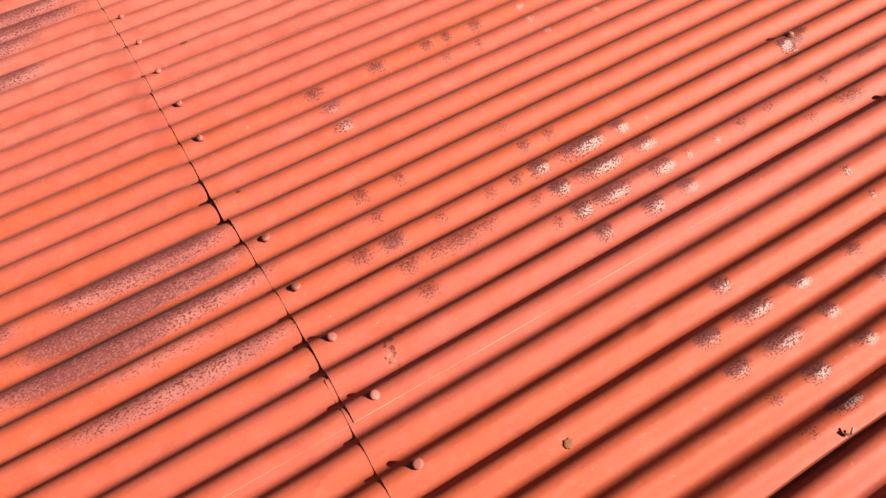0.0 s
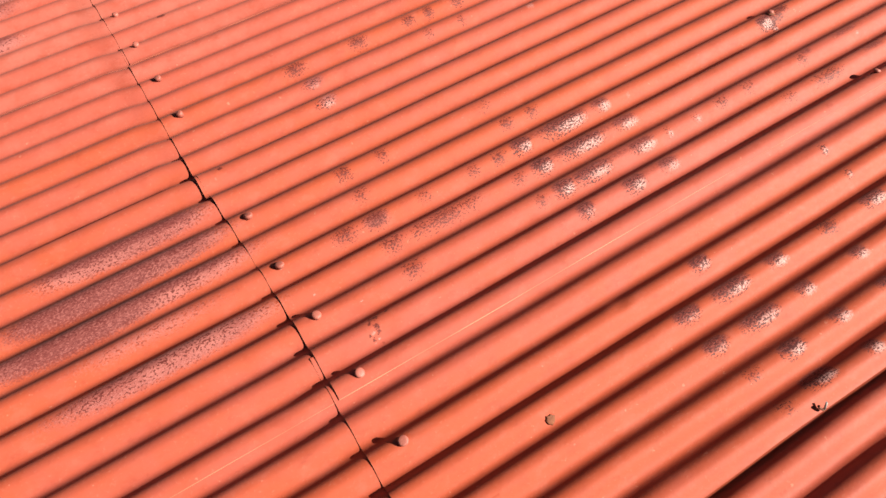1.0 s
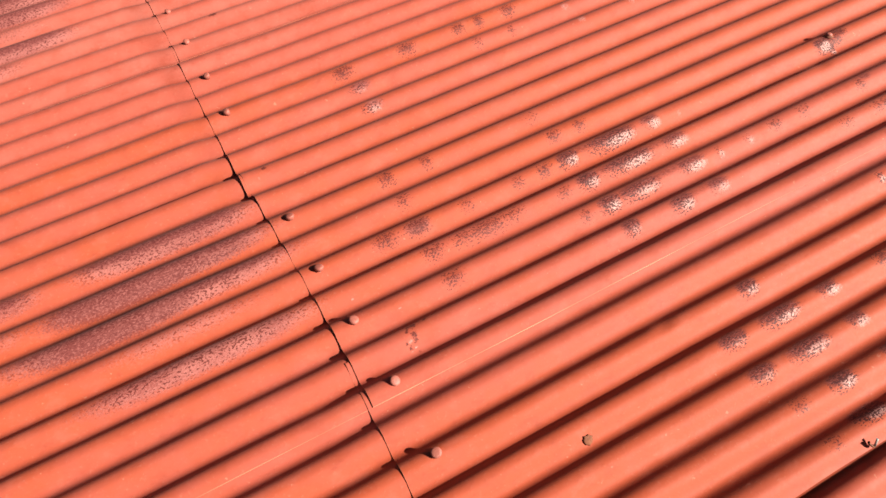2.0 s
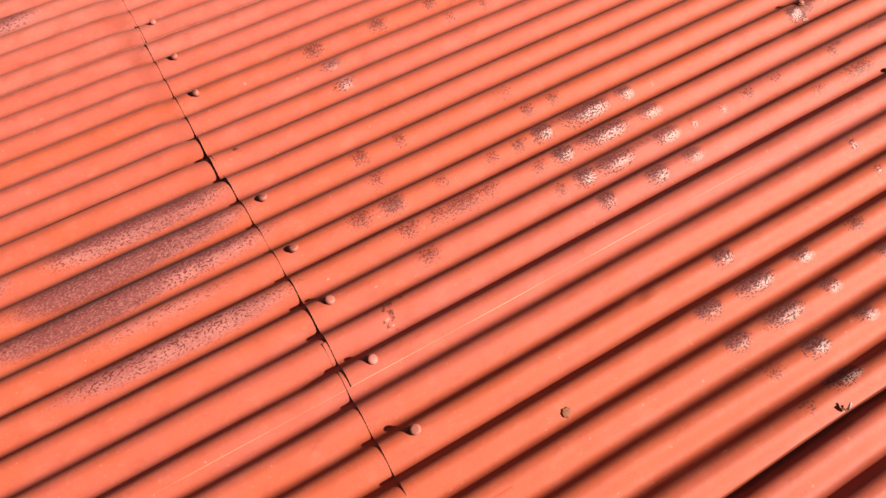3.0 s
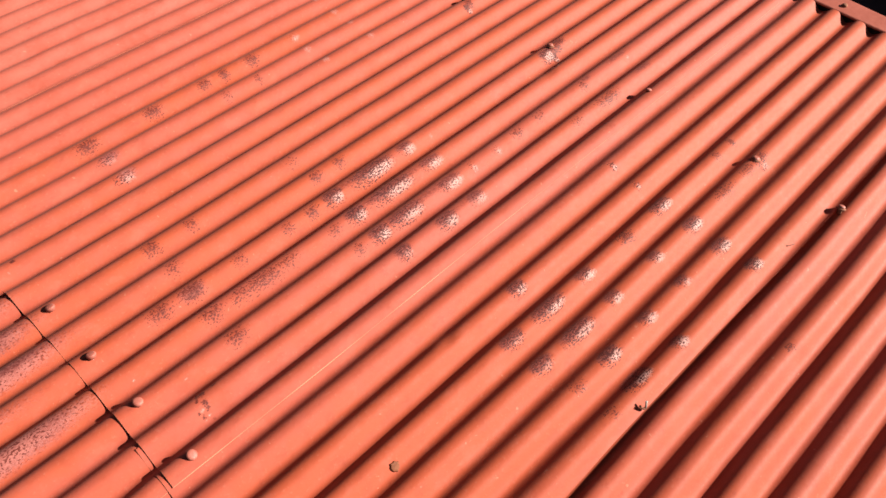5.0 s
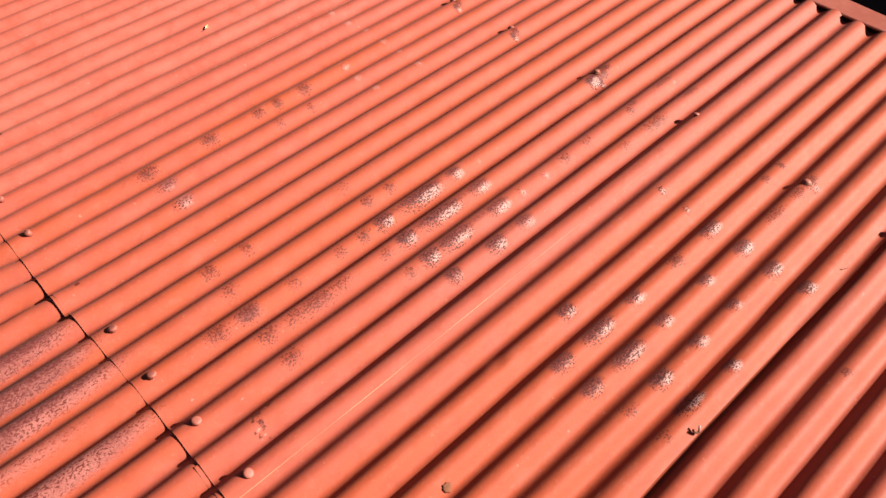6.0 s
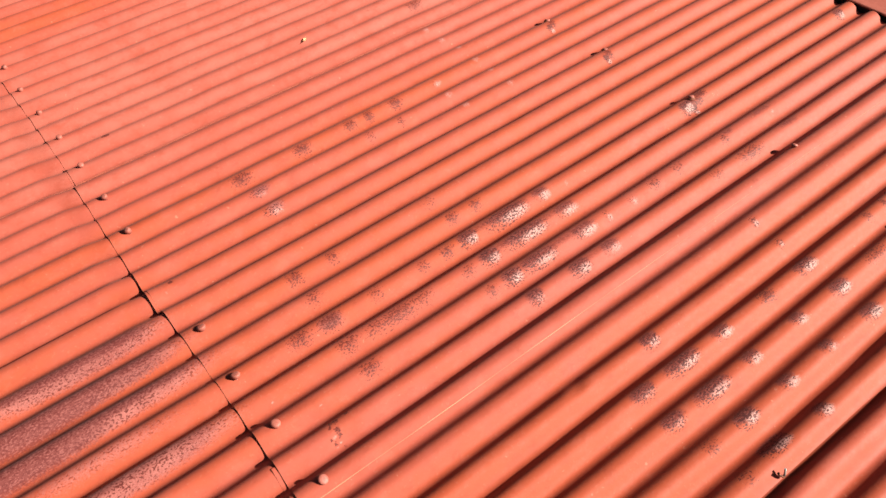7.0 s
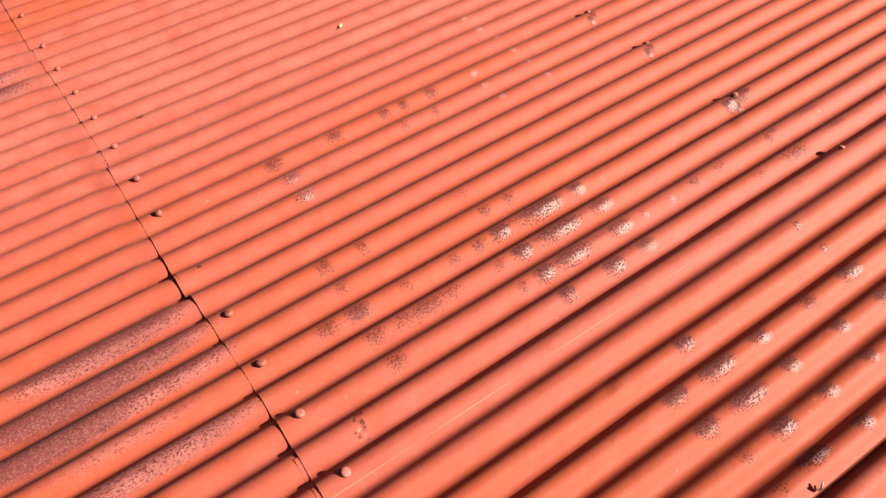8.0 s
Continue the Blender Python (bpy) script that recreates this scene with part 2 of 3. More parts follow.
for crest, x, strength in ((7, 0.671, 0.75), (7, 0.741, 0.7), (6, 0.596, 0.8), (8, 0.660, 0.5), (6, 0.527, 0.55), (5, 0.595, 0.6), (4, 0.598, 0.6)):
    worn("rust", crest, x, 0.018, strength, 0.17, 0.05)
for crest, x, half, strength in ((8, 0.384, 0.016, 0.65), (8, 0.287, 0.02, 0.75), (7, 0.288, 0.02, 0.6), (6, 0.283, 0.026, 0.95), (6, 0.209, 0.03, 0.75), (5, 0.280, 0.025, 0.7), (5, 0.407, 0.055, 0.75), (5, 0.350, 0.03, 0.6), (4, 0.281, 0.025, 0.7), (5, 0.47, 0.03, 0.55), (6, 0.40, 0.02, 0.5)):
    worn("rust", crest, x, half, strength, 0.20, 0.08)
worn("film", 6, 0.283, 0.03, 0.8, 0.2, 0.08)
for crest, x, half, strength in ((6, 0.745, 0.10, 0.6), (5, 0.77, 0.13, 0.6), (4, 0.81, 0.13, 0.55), (3, 0.83, 0.08, 0.45)):
    worn("shade_grime", crest, x, half, strength, 0.16, 0.17)
# the next sheet down
for crest, x, half, strength in ((0, 0.757, 0.02, 0.85), (-1, 0.768, 0.04, 0.85), (-1, 0.883, 0.024, 0.95), (-1, 1.162, 0.03, 0.95), (-2, 0.763, 0.04, 0.85), (-2, 0.877, 0.022, 0.9), (-2, 1.026, 0.02, 0.9), (-2, 1.164, 0.025, 1.0), (-3, 0.760, 0.024, 1.0), (-3, 0.884, 0.022, 0.95), (-3, 1.012, 0.02, 0.75), (-3, 1.154, 0.025, 0.95), (-3.86, 0.757, 0.032, 0.95), (-4, 0.880, 0.018, 1.1), (-4, 1.155, 0.02, 1.0), (-1, 0.655, 0.026, 0.62), (-2, 0.652, 0.024, 0.66), (1, 1.185, 0.010, 0.8), (0, 1.172, 0.010, 0.7)):
    worn("zinc", crest, x, half, strength, 0.18, 0.02)
for crest, x, half, strength in ((-1, 1.027, 0.022, 0.85), (-3, 0.659, 0.018, 0.6), (-1, 1.457, 0.012, 0.7), (-1, 1.389, 0.016, 0.65), (-2, 1.30, 0.04, 0.6), (-2, 1.40, 0.03, 0.6), (-2, 1.455, 0.03, 0.8), (-4, 0.66, 0.02, 0.5)):
    worn("rust", crest, x, half, strength, 0.18, 0.1)
WORN.append(("rust", 1.006, -6.11 * PITCH, 0.009, 0.008, 0.75))
worn("zinc", -2, 1.45, 0.015, 0.75, 0.15, -0.1)
# up towards the ridge
for crest, x, half, strength in ((4, 1.376, 0.018, 0.65), (3, 1.376, 0.05, 0.65), (4, 1.114, 0.02, 0.6), (4, 1.199, 0.02, 0.55), (3, 1.25, 0.02, 0.5), (6, 1.45, 0.03, 0.9), (10, 1.44, 0.012, 0.9), (13, 1.435, 0.012, 0.8)):
    worn("rust", crest, x, half, strength, 0.18, 0.08)
for crest, x, half in ((4, 1.535, 0.050), (3, 1.545, 0.042), (4, 1.40, 0.02)):
    worn("shade_grime", crest, x, half, 0.62, 0.13, 0.22)
worn("zinc", 6, 1.412, 0.020, 1.1, 0.22, -0.04)
worn("rust", 6, 1.474, 0.022, 1.1, 0.14, 0.20)
worn("zinc", 6, 1.418, 0.014, 1.0, 0.20, 0.02)
worn("rust", 6, 1.432, 0.014, 1.3, 0.12, 0.14)
worn("zinc", 4, 1.56, 0.008, 0.7, 0.1)
for crest, x in ((9.85, 1.425), (12.85, 1.42), (5.75, 1.43)):
    worn("zinc", crest, x, 0.010, 1.0, 0.14)
    worn("rust", crest + 0.15, x, 0.012, 1.2, 0.10)
# the far sheets
for crest, x, half, strength in ((13, 0.354, 0.028, 0.85), (13, 0.533, 0.026, 0.8), (13, 0.685, 0.02, 0.7), (13, 0.746, 0.016, 0.8), (13, 0.835, 0.022, 0.75), (12, 0.70, 0.015, 0.5), (12, 0.80, 0.012, 0.5), (18, 1.188, 0.03, 0.7)):
    worn("rust", crest, x, half, strength, 0.2, 0.02)
for crest, x, half, strength in ((12, 0.364, 0.025, 0.7), (11, 0.363, 0.024, 0.9), (13, 0.977, 0.018, 0.9), (6, 0.96, 0.008, 0.6)):
    worn("zinc", crest, x, half, strength, 0.17, -0.02)
for crest, x in ((15.98, 1.125), (14.98, 1.125), (14.12, 1.137), (13.03, 1.133), (12.14, 1.132), (11.02, 1.132), (11.97, 0.968), (11.06, 0.974)):
    WORN.append(("zinc", x * 0.983, crest * PITCH, 0.0135, 0.17 * PITCH, 0.66))
worn("zinc", 5.98, 2.106, 0.018, 0.9, 0.2)
worn("film", 12, 0.372, 0.026, 0.75, 0.20, 0.10)
worn("film", 11, 0.372, 0.024, 0.75, 0.20, 0.10)
# rubbed streaks on the lower course
for crest, x, half, strength in ((9, -0.185, 0.165, 1.0), (8, -0.22, 0.21, 1.0), (7, -0.26, 0.26, 1.0), (6, -0.21, 0.18, 0.55), (5, -0.21, 0.20, 0.95), (9, -0.52, 0.07, 0.7), (8, -0.54, 0.06, 0.5), (24, -0.27, 0.20, 0.9), (23, -0.27, 0.20, 1.0), (22, -0.33, 0.16, 0.8), (21, -0.37, 0.15, 0.5), (20, -0.35, 0.15, 0.9), (19, -0.45, 0.12, 0.6)):
    worn("film", crest, x, half, strength * 1.1, 0.27, 0.11)
    # the streak's shaded flank, painted darker than the film itself
    worn("shade_grime", crest, x - 0.01, half, (0.55 if crest in (5, 6) else 0.95) * strength, 0.20, 0.26)
for crest, x, half, strength in ((7, -0.34, 0.16, 0.85), (8, -0.30, 0.14, 1.0), (8, -0.14, 0.12, 0.62), (9, -0.22, 0.13, 0.5), (23, -0.40, 0.15, 0.6), (22, -0.40, 0.15, 0.6)):
    worn("shade_grime", crest, x, half, strength, 0.34, 0.06)
# a scatter of rust spots round a chip, a brown splash and pinholes
for crest, x, half in ((3.16, 0.143, 0.004), (3.27, 0.150, 0.005), (3.24, 0.159, 0.006), (3.02, 0.153, 0.006), (2.90, 0.152, 0.004), (2.80, 0.137, 0.0035), (2.92, 0.133, 0.003), (3.3, 0.185, 0.004), (2.66, 0.150, 0.003)):
    WORN.append(("rust", x * 0.983, (crest - 0.07) * PITCH, half * 0.85, half * 0.65, 1.05))
worn("zinc", 3.0, 0.140, 0.008, 0.75, 0.08)
for crest, x in ((18.1, 0.152), (10.1, 0.064)):
    worn("rust", crest + 0.12, x, 0.009 if crest > 15 else 0.0055, 1.8, 0.075 if crest > 15 else 0.045)
for crest, x in ((2.8, 0.135), (2.86, 0.146), (4.9, 0.088), (10.0, 0.044), (4.0, 0.157), (12.6, -0.40)):
    worn("zinc", crest, x, 0.005, 0.8, 0.045)

DENTS = [(0.553, 0.12, 0.016, 0.0034), (0.431, 11.8, 0.020, 0.0030), (0.342, 21.9, 0.022, 0.0030), (1.321, 5.12, 0.022, 0.0028), (-0.05, 2.2, 0.04, 0.0015), (1.00, -4.2, 0.08, 0.002)]


def drift(y, x, lower, first):
    """How far, in pitches, the crests of a course have been pulled sideways."""
    c = y / PITCH
    if first < -10 and not lower:
        return np.interp(c, (-12.0, -10.0, -8.0, -7.0, -6.0, -5.0), (-0.20, -0.17, -0.13, -0.09, -0.05, 0.05)) - 0.13 * np.clip((x - 0.75) / 0.5, 0, 1)
    up = np.interp(c, (-9.0, -5.5, -4.0, -3.0, -2.0, -0.5, 1.5, 6.0, 11.0, 15.0, 22.0), (-0.09, -0.09, -0.11, -0.06, -0.01, 0.03, 0.07, 0.06, 0.06, 0.03, 0.02))
    if not lower:
        up = up + 0.07 * np.clip((0.8 - x) / 0.3, 0, 1.4) * np.interp(c, (-4.5, -3.6, -2.6, -1.5, -0.5), (0.8, 1.4, 1.1, 0.6, 0.0))
        return up - 0.05 * np.clip((x - 0.6) / 0.4, 0, 1) * np.exp(-(((c + 0.2) / 1.6) ** 2))
    low = np.interp(c, (-9.0, -1.0, 2.0, 8.0, 11.0, 15.0, 24.0), (0.0, 0.03, 0.05, 0.07, 0.17, 0.19, 0.17))
    return up + (low - up) * np.clip((0.005 - x) / 0.05, 0, 1)


def wobble(x, seed, size):
    """A gentle unevenness, the same at every build."""
    rng = np.random.RandomState(seed)
    out = np.zeros_like(x)
    for wave in (0.31, 0.53, 1.1, 2.3):
        out += rng.uniform(0.3, 1.0) * np.sin(x * 2 * np.pi / wave + rng.uniform(0, 6.28))
    return out * size / 2.0


def sheet(first, last, start, end, lift, seed, parent, label, lap=0.0, near_edge=None, step=0.0125, gape=0.0, lower=False):
    """One corrugated sheet from pitch first to pitch last; start(y) and end(y) are its ends along the slope."""
    count = int(round((last - first) * 22)) + 1
    ys = np.linspace(first * PITCH, last * PITCH, count)
    rim = 0.0010
    ys = np.concatenate([[ys[0]], [ys[0] + rim], ys[1:-1], [ys[-1] - rim], [ys[-1]]])
    length = end(ys[len(ys) // 2]) - start(ys[len(ys) // 2])
    us = np.linspace(0, 1, max(2, int(length / step)) + 1)
    us = np.concatenate([[0.0, rim / length], us[1:-1], [1 - rim / length, 1.0]])
    # closer rows where a small mark lies
    low_end = start(ys[len(ys) // 2])
    close = [(wx + half * k / 3 - low_end) / length for _, wx, wy, half, _, _ in WORN if half < 0.0125 and first * PITCH < wy < last * PITCH for k in range(-7, 8)]
    us = np.unique(np.round(np.concatenate([us, [u for u in close if 0.01 < u < 0.99]]) * length / 0.0008) * 0.0008 / length)
    us[0], us[-1] = 0.0, 1.0
    us = np.unique(np.concatenate([us, [rim / length, 1 - rim / length]]))
    U, Y = np.meshgrid(us, ys, indexing="ij")
    X = start(Y) + U * (end(Y) - start(Y))
    if near_edge is not None:
        k = np.clip((first * PITCH + PITCH - Y) / PITCH, 0, 1)
        Y = Y + k * near_edge(X)
    wide = -PITCH * drift(Y, X, lower, first)
    row = (Y + wide) / PITCH
    Z = corrugation(Y + wide) * (1.0 + 0.04 * np.clip((2.0 - row) / 6.0, -1.2, 0.3) + 0.04 * np.sin(row * 1.9 + seed) + (0.13 if first < -10 else 0.0)) + lift
    Z += wobble(X + 0.03 * np.sin(row * 0.9), seed, 0.0010) + wobble(Y * 2.0, seed + 5, 0.0008)
    # the upper course rides up a little where it laps the lower one
    c = Y / PITCH
    ride = 0.04 + 1.9 * np.exp(-(((c - 10.0) / 1.2) ** 2)) + 1.0 * np.exp(-(((c - 3.5) / 0.9) ** 2)) + 0.06 * np.sin(c * 2.1)
    Z += lap * np.exp(-(X - start(Y)) / 0.07) * ride
    # and stand off their neighbour along that side
    Z += gape * np.exp(-(Y - first * PITCH) / (0.55 * PITCH)) * (0.7 + 0.3 * np.sin(X * 4.1 + seed) + (1.1 / (1 + np.exp(-(X - 0.42) * 12.0)) if 1.0 < first < 3.0 else 0.0))
    for dx, crest, size, deep in DENTS:
        Z -= deep * np.exp(-(((X - dx) / size) ** 2 + ((Y - crest * PITCH) / (size * 0.7)) ** 2))
    masks = {"zinc": np.zeros_like(X), "pits": np.zeros_like(X), "rust": np.zeros_like(X), "film": np.zeros_like(X), "shade_grime": np.zeros_like(X)}
    for kind, wx, wy, half, across, strength in WORN:
        if first * PITCH - 0.05 < wy < last * PITCH + 0.05:
            far = ((np.abs(X - wx) / half) ** 2.6 + (np.abs(Y - wy) / across) ** 2.2)
            masks[kind] = np.maximum(masks[kind], strength * np.exp(-0.55 * far))
    # paint rubbed off the near side edge
    masks["edge"] = np.zeros_like(X)
    # some stretches have faded to orange, others to pink; painted-in grazing haze pales the far ones
    crest = Y / PITCH
    masks["tone"] = 0.77 - 0.35 / (1 + np.exp((crest + 5.5) * 3.0)) - 0.50 * np.exp(-(((crest - 7.0) / 3.6) ** 2)) - 0.72 / (1 + np.exp((np.abs(crest + 1.9) - 2.7) * 3.0)) + 0.45 / (1 + np.exp(-(crest - 15.5) * 0.9)) - 0.9 * np.exp(-(((crest - 28.0) / 1.6) ** 2)) - 0.4 * np.exp(-(((crest - 13.0) / 0.8) ** 2))
    rubbed = 1 / (1 + np.exp(-(X[:, 0] - 0.03) * 30)) / (1 + np.exp((X[:, 0] - 0.85) * 20))
    masks["edge"][:1, :] = 0.30
    streaky = 0.6 + 0.4 * np.sin(X[:, :1] * 23.0)
    masks["edge"][:, :1] = (0.15 + 0.70 * rubbed[:, None] * streaky + (0.5 if lower else 0.3) * streaky) if 1.0 < first < 3.0 else 0.35 * streaky if 16 < first < 17 else 0.05
    nu, ny = X.shape
    top = np.stack([X, Y, Z], -1).reshape(-1, 3)
    low = top.copy()
    low[:, 2] -= IRON
    index = np.arange(nu * ny).reshape(nu, ny)
    a, b, c, d = index[:-1, :-1], index[1:, :-1], index[1:, 1:], index[:-1, 1:]
    faces = np.stack([a, b, c, d], -1).reshape(-1, 4)
    under = np.stack([d, c, b, a], -1).reshape(-1, 4) + nu * ny
    loop = np.concatenate([index[:, 0], index[-1, 1:], index[-2::-1, -1], index[0, -2:0:-1]])
    skirt = np.stack([np.roll(loop, -1), loop, loop + nu * ny, np.roll(loop, -1) + nu * ny], -1)
    ob = mesh_object("corrugated_sheet", np.concatenate([top, low]).tolist(), np.concatenate([faces, under, skirt]).tolist(), red_paint, parent)
    for name, mask in masks.items():
        layer = ob.data.attributes.new(name, "FLOAT", "POINT")
        layer.data.foreach_set("value", np.concatenate([mask.ravel(), mask.ravel()]).astype(np.float32))
    ob.data.set_sharp_from_angle(angle=radians(50))
    return tagged(ob, label)


roof = tagged(new("corrugated_roof"), "red painted corrugated iron roof with worn, rusting sheets", "roof", kind="structure")
roof.matrix_world = SHEETS
FOOT = -1.55
ridge = lambda y: RIDGE + 0.012 * np.sin(y * 3.1 + 0.4) + 0 * y
foot = lambda y: FOOT + 0 * y
under_lap = lambda y: 0.16 + 0 * y


def edge_line(x0, tilt, mid, bow=0.0, span=4.0):
    """An end that runs across the roof, a little askew and bowed."""
    return lambda y: x0 + tilt * (y / PITCH - mid) + bow * (1 - ((y / PITCH - mid) / span) ** 2)


def wavy_near(x):
    """The near side edge wanders, and swings out towards the ridge."""
    return PITCH * (np.interp(x, (0.4, 0.6, 0.8, 0.93, 1.06, 1.2, 1.35), (0.03, 0.04, 0.01, -0.03, -0.09, -0.18, -0.21)) + 0.006 * np.sin(x * 21.0 + 0.6))


# upper course (towards the ridge), laid over the lower one; every other sheet lies on top of its neighbours
UPPER = [
    (-15.0, -4.42, edge_line(0.012, 0.001, -8.0), -4.5, None),
    (-4.52, 3.05, edge_line(0.011, 0.0012, 0.0), 0, wavy_near),
    (1.76, 10.42, edge_line(0.017, -0.0012, 6.0, 0.006, 4.3), 1, None),
    (9.35, 17.6, edge_line(0.008, 0.0008, 12.0), 0, None),
    (16.5, 25.4, edge_line(0.013, -0.0008, 20.0, 0.004, 4.4), 1, None),
    (24.3, 32.4, edge_line(0.006, 0.0006, 28.0), 0, None),
    (31.2, 40.2, edge_line(0.012, 0.0004, 36.0), 1, None),
]
LOWER = [(-15.0, -4.4, -6), (-5.5, 2.9, 0), (1.78, 10.3, 1), (9.3, 17.5, 0), (16.5, 25.4, 1), (24.3, 32.4, 0), (31.2, 40.2, 1)]
for k, (first, last, start, over, near) in enumerate(UPPER):
    sheet(first, last, start, ridge, 0.0016 * over, 20 + k, roof, "red painted corrugated iron sheet with bare, rust-speckled crests", 0.0032, near, gape=0.0012 if first > 12 else 0.0045 if over == 1 else 0.007 if near else 0.0)
for k, (first, last, over) in enumerate(LOWER):
    sheet(first, last, foot, under_lap, -0.0019 + 0.0016 * over, 40 + k, roof, "red painted corrugated iron sheet, rubbed to dull mauve near its lap", step=0.016, lower=True)


# ---- ridge end ----
# added trough; its near-black colour stands in for shade beyond the sheet ends
ridge_gutter = tagged(new("ridge_gutter"), "added near-black trough standing in for the dark gap behind the brown ridge flashing", "gutter", kind="structure")
ridge_gutter.matrix_world = SHEETS
Y0, Y1 = -15.2 * PITCH, 40.4 * PITCH
part("trough_floor", box(2.02, 2.72, Y0, Y1, -0.20, -0.17), gap_dark, ridge_gutter)
part("trough_wall", box(2.72, 2.75, Y0, Y1, -0.20, 0.02), gap_dark, ridge_gutter)
part("trough_wall", box(1.99, 2.02, Y0, Y1, -0.20, -0.06), gap_dark, ridge_gutter)
flashing = tagged(new("ridge_flashing"), "brown-red painted metal ridge flashing strip beside the sheet ends", "flashing", kind="structure")
flashing.matrix_world = SHEETS
bm = bmesh.new()
strip_rows = []
for c in (-15.2, -3.0, -1.0, 1.0, 3.0, 5.0, 40.4):
    bent = max(-3.0, min(5.0, c))
    x0, x1, z = 2.138 + 0.003 * bent, 2.212 + 0.006 * bent, 0.0008 * (bent - 1.0) ** 2 * 0.2
    strip_rows.append([bm.verts.new((x, c * PITCH, z + h)) for x, h in ((x0, -0.0075), (x1, -0.0045), (x1, 0.0005), (x0 + 0.003, -0.0015), (x0, -0.0030))])
for low, high in zip(strip_rows, strip_rows[1:]):
    for k in range(5):
        bm.faces.new((low[k], high[k], high[(k + 1) % 5], low[(k + 1) % 5]))
bm.faces.new(strip_rows[0])
bm.faces.new(list(reversed(strip_rows[-1])))
bmesh.ops.recalc_face_normals(bm, faces=bm.faces[:])
part("flashing_strip", bm, brown_paint, flashing)
part("flashing_board", box(2.160, 2.185, Y0, Y1, -0.17, -0.009), gap_dark, flashing)


# ---- roofing nails ----
def roofing_nail(seed, tall=1.0, size=1.0):
    rng = random.Random(seed)
    nail = tagged(new("roofing_nail"), "red-painted domed roofing nail standing on a crest", "nail", "roofing nails")
    lean = (rng.uniform(-0.06, 0.06), rng.uniform(-0.06, 0.06))
    size *= 1.08
    part("shank", lathe([(0.0035, -0.03), (0.0035, 0.0)], 10), nail_paint, nail)
    part("head", lathe([(r * size, z * tall) for r, z in ((0.0070, -0.004), (0.0080, 0.0), (0.0088, 0.0020), (0.0089, 0.0042), (0.0080, 0.0058), (0.0060, 0.0067), (0.0020, 0.0070))], 18, lean), nail_paint, nail)
    return nail


kinds = [roofing_nail(1), roofing_nail(2, 1.1), roofing_nail(3, 0.95), roofing_nail(4, 1.3, 0.82), roofing_nail(5, 1.2, 0.82)]
placed = set()
LAP_NAILS = [(-10, 0.08), (-8, 0.078), (-6, 0.08), (-4, 0.08), (-2, 0.078), (0.02, 0.0753), (2.04, 0.0757), (4.03, 0.0660), (5.955, 0.0590), (7.97, 0.0595), (12.94, 0.0541), (14.94, 0.0553), (17.03, 0.0533), (19.05, 0.0493), (21.01, 0.0438), (23, 0.0394), (25, 0.040), (28, 0.036), (30, 0.036), (32, 0.036), (34, 0.036)]
for k, (crest, x) in enumerate(LAP_NAILS):
    m = SHEETS @ pose(x, crest * PITCH, 0.0020, 12 + 5 * math.sin(k * 2.3), 13 + 5 * math.cos(k * 3.1), 57 * k)
    pick = k % 3 if crest < 12 else 3 + k % 2
    if pick in placed:
        copy_thing(kinds[pick], m)
    else:
        kinds[pick].matrix_world = m
        placed.add(pick)


def proud_nail(crest, x, height, tip, turn):
    nail = tagged(new("roofing_nail"), "rusty roofing nail worked loose and tipped over its crest", "nail", "loose roofing nails")
    nail.matrix_world = SHEETS @ pose(x, crest * PITCH, float(corrugation((crest - 0.04) * PITCH)) - 0.001, 0, 0, turn) @ pose(0, 0, 0, 0, tip, 0)
    part("shank", lathe([(0.0056, -0.012), (0.0054, height)], 12), rusty_iron, nail)
    part("washer", lathe([(0.0112, 0.0005), (0.0112, 0.0018), (0.0085, 0.0034), (0.0043, 0.0038)], 16), rusty_iron, nail)
    part("head", lathe([(0.0045, height - 0.001), (0.0080, height), (0.0086, height + 0.0025), (0.0074, height + 0.005), (0.0030, height + 0.0065)], 16), nail_paint, nail)


for crest, x, height, tip, turn in ((2.17, 1.442, 0.0085, 28, 35), (6.08, 1.418, 0.0030, 16, 60), (10.24, 1.424, 0.0012, 14, 20), (13.24, 1.411, 0.0012, 14, 40), (-2, 1.42, 0.0008, 8, 0), (-4.82, 1.415, 0.0028, 25, 20), (17.1, 1.40, 0.0026, 10, 0)):
    proud_nail(crest, x, height, tip, turn)

# ---- loose things ----
clip = tagged(new("bent_wire"), "short bent bright wire stuck up at a sheet edge", "wire")
clip.matrix_world = SHEETS @ pose(0.701, -4.50 * PITCH, -0.010)
part("wire_leg", wire([(0.0, 0.0, 0.0), (0.0008, 0.0008, 0.007), (0.0038, 0.0035, 0.014), (0.0044, 0.0048, 0.017)], 0.0021), zinc_wire, clip)
# dark piece laid away from the sun, standing in for the wire's shadow
part("wire_shadow", wire([(0.0, 0.0, 0.0015), (-0.003, 0.002, 0.0035), (-0.0062, 0.0062, 0.0065), (-0.0076, 0.0083, 0.0105)], 0.0024), rusty_iron, clip)

leaf = tagged(new("dry_leaf"), "small curled pale dry leaf lying on the roof", "leaf")
leaf.matrix_world = SHEETS @ pose(0.792, 18.68 * PITCH, -0.006, 25, 0, 35)
bm = bmesh.new()
rows = [[bm.verts.new((u * 0.019, w * 0.0045 * math.sin(math.pi * min(0.98, u + 0.04)), 0.004 * u * u + 0.0025 * w * w + 0.001)) for w in (-1, -0.4, 0.4, 1)] for u in (0.0, 0.2, 0.4, 0.6, 0.8, 1.0)]
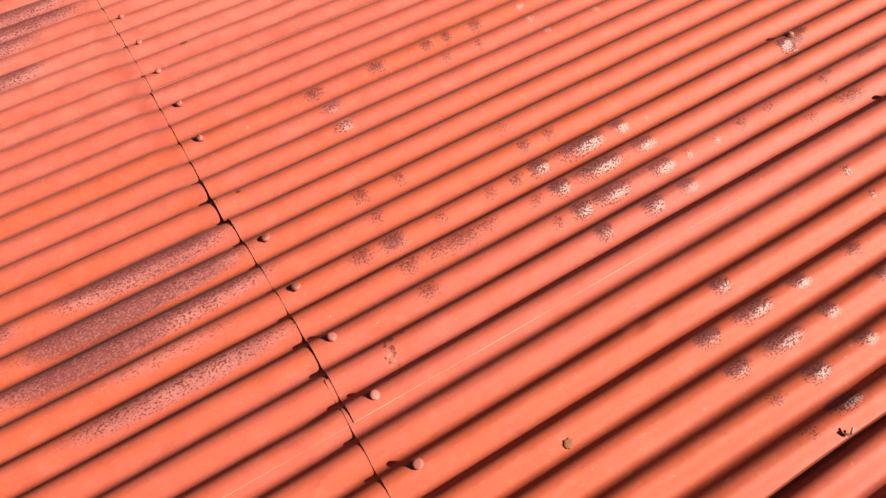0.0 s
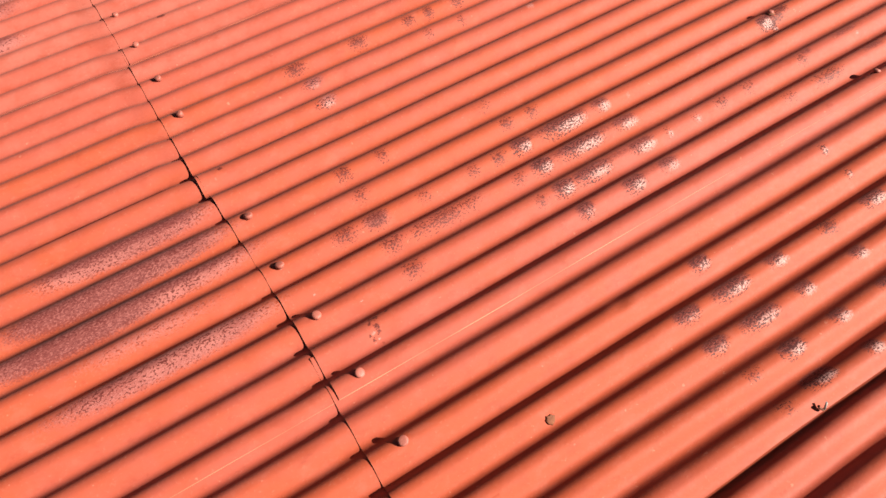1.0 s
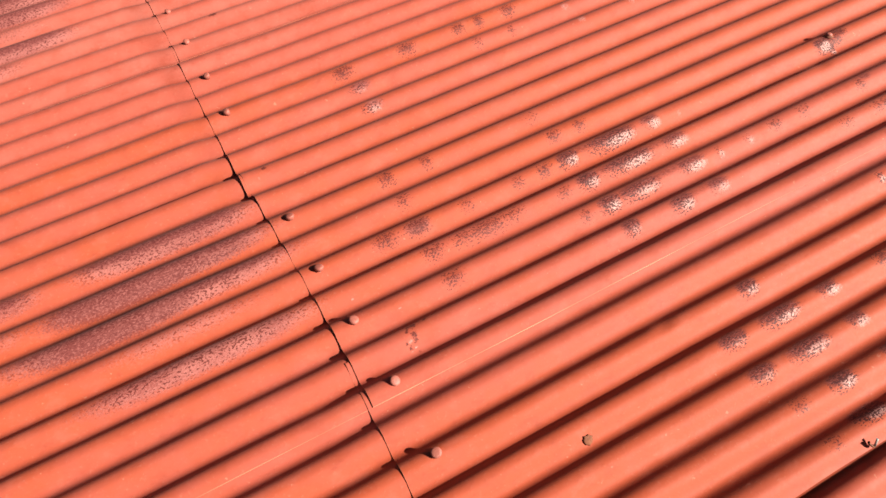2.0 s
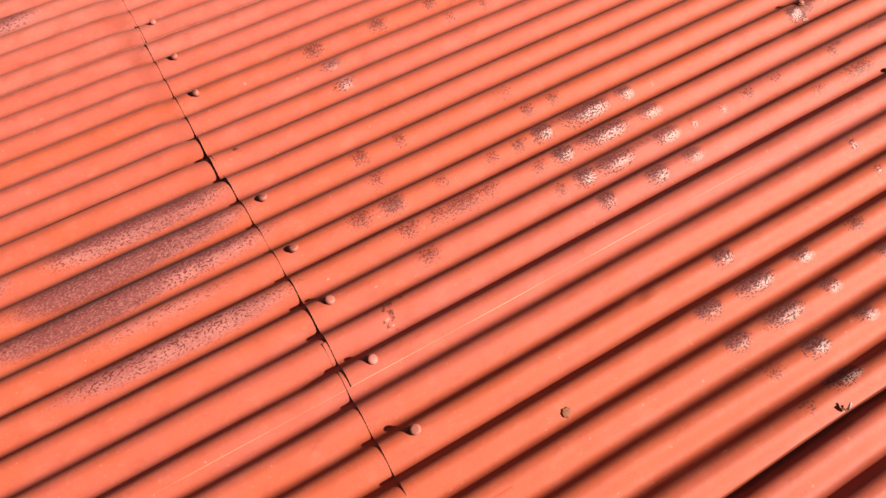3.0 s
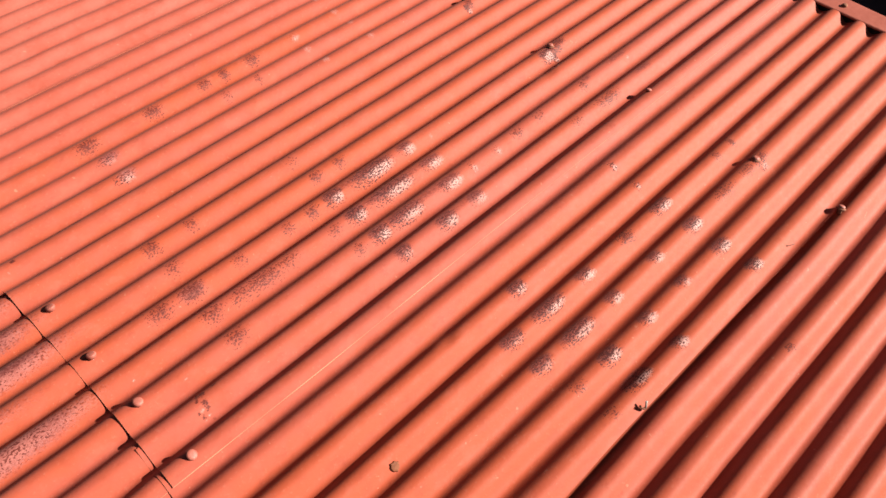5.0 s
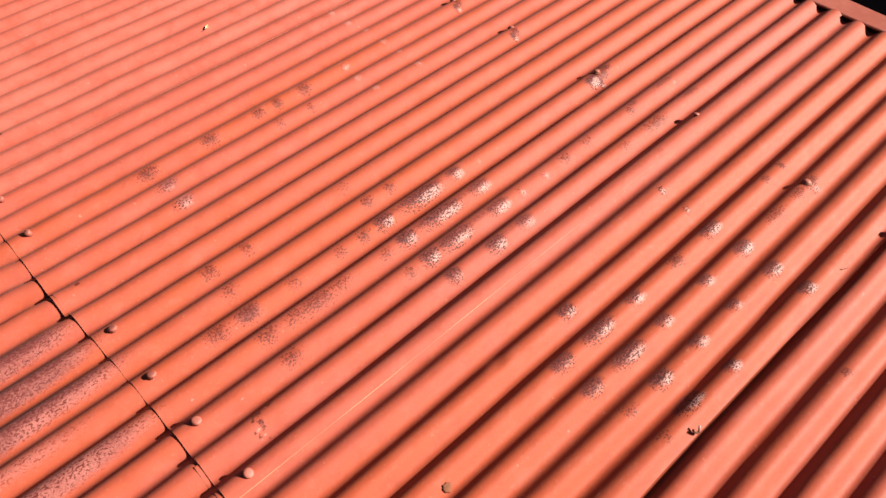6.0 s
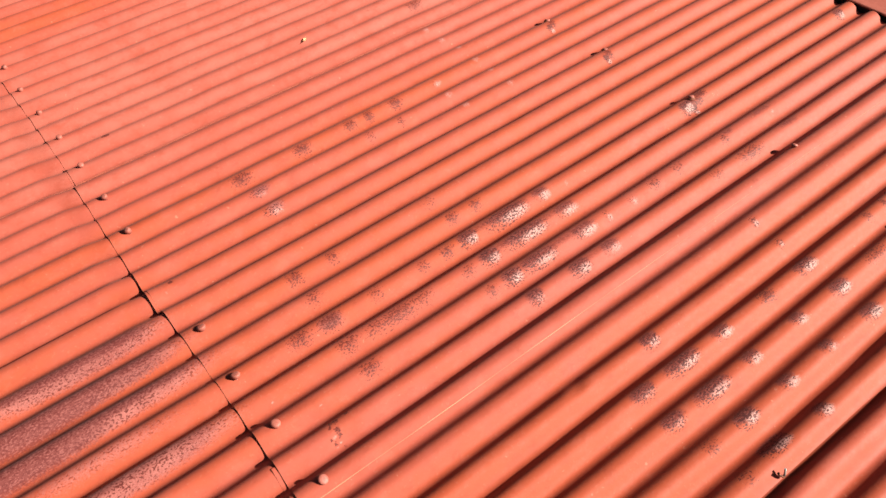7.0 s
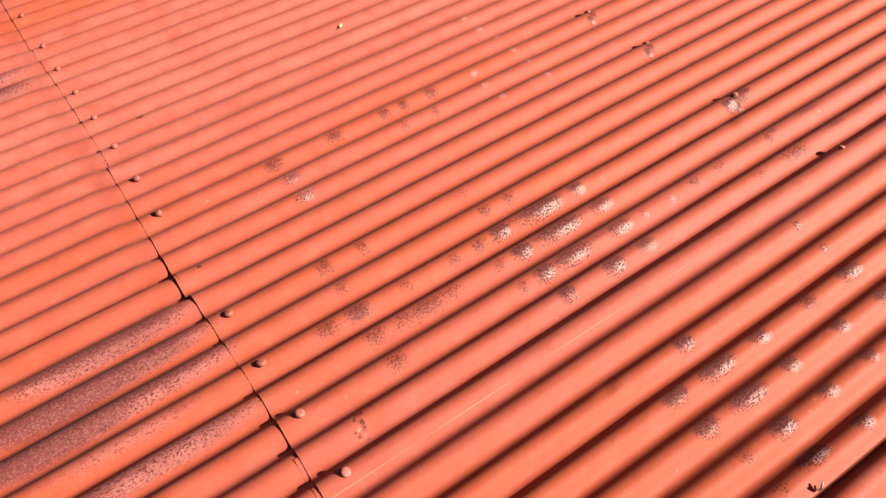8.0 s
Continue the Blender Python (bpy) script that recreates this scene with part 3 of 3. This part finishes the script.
for low, high in zip(rows, rows[1:]):
    for k in range(3):
        bm.faces.new((low[k], low[k + 1], high[k + 1], high[k])).smooth = True
bmesh.ops.solidify(bm, geom=bm.faces[:], thickness=0.0006)
part("blade", bm, dry_leaf, leaf)
part("stalk", wire([(-0.007, 0.001, 0.0015), (0.0, 0.0, 0.001), (0.006, 0.0, 0.0018)], 0.0006, 6), dark_twig, leaf)
twig = tagged(new("twig"), "thin dark dry twig lying across a sheet edge", "twig")
twig.matrix_world = SHEETS @ pose(1.235, -4.42 * PITCH, -0.009, 0, 0, 0)
part("stem", wire([(-0.012, 0.012, 0.006), (-0.004, 0.004, 0.004), (0.004, -0.004, 0.006), (0.010, -0.008, 0.009)], 0.0007, 6), dark_twig, twig)
splash = tagged(new("dried_splash"), "small dried brown splash stuck on the red paint", "stain")
SPLASH_X, SPLASH_Y = 0.3097, -1.312 * PITCH
splash.matrix_world = SHEETS @ pose(SPLASH_X, SPLASH_Y, float(corrugation(SPLASH_Y)))
bm = bmesh.new()
rng = random.Random(8)
spread = [rng.uniform(0.8, 1.15) for k in range(18)]
rings = []
for size, high in ((1.0, -0.0006), (0.90, 0.0004), (0.55, 0.0008), (0.12, 0.0009)):
    ring = []
    for k in range(18):
        u, w = 0.0095 * size * spread[k] * math.cos(k * math.pi / 9), 0.0075 * size * spread[k] * math.sin(k * math.pi / 9)
        fall = float(corrugation(SPLASH_Y + w) - corrugation(SPLASH_Y))
        ring.append(bm.verts.new((u, w, fall + high)))
    rings.append(ring)
for low, top in zip(rings, rings[1:]):
    for k in range(18):
        bm.faces.new((low[k], low[(k + 1) % 18], top[(k + 1) % 18], top[k])).smooth = True
bm.faces.new(rings[-1])
bm.faces.new(list(reversed(rings[0])))
part("crust", bm, dried_brown, splash)
for x, y in ((2.172, -0.1), (2.183, 6.44)):
    strip_nail = tagged(new("flashing_nail"), "dark nail head in the ridge flashing", "nail", "flashing nails")
    strip_nail.matrix_world = SHEETS @ pose(x, y * PITCH, 0.0)
    part("head", lathe([(0.0078, -0.004), (0.0082, 0.003), (0.0066, 0.0056), (0.002, 0.0066)], 16), rusty_iron, strip_nail)

# ---- the shed below and the ground ----
ground = mesh_object("ground", [(-600, -600, 0), (600, -600, 0), (600, 600, 0), (-600, 600, 0)], [(0, 1, 2, 3)], dry_ground, smooth=False)
tagged(ground, "dry bare earth ground around the shed", "ground", kind="structure")
slope = math.tan(radians(SLOPE))
for name, x0, x1, y0, y1 in (("wall_west", -1.30, -1.15, -1.0, 2.9), ("wall_east", 2.35, 2.5, -1.0, 2.9), ("wall_south", -1.15, 2.35, -1.0, -0.85), ("wall_north", -1.15, 2.35, 2.75, 2.9)):
    high = EAVES + slope * min(x0, x1) - 0.23
    wall = part(name, box(x0, x1, y0, y1, 0.0, high), wall_render, None)
    tagged(wall, "pale cement-rendered shed wall under the roof", "wall", kind="structure")
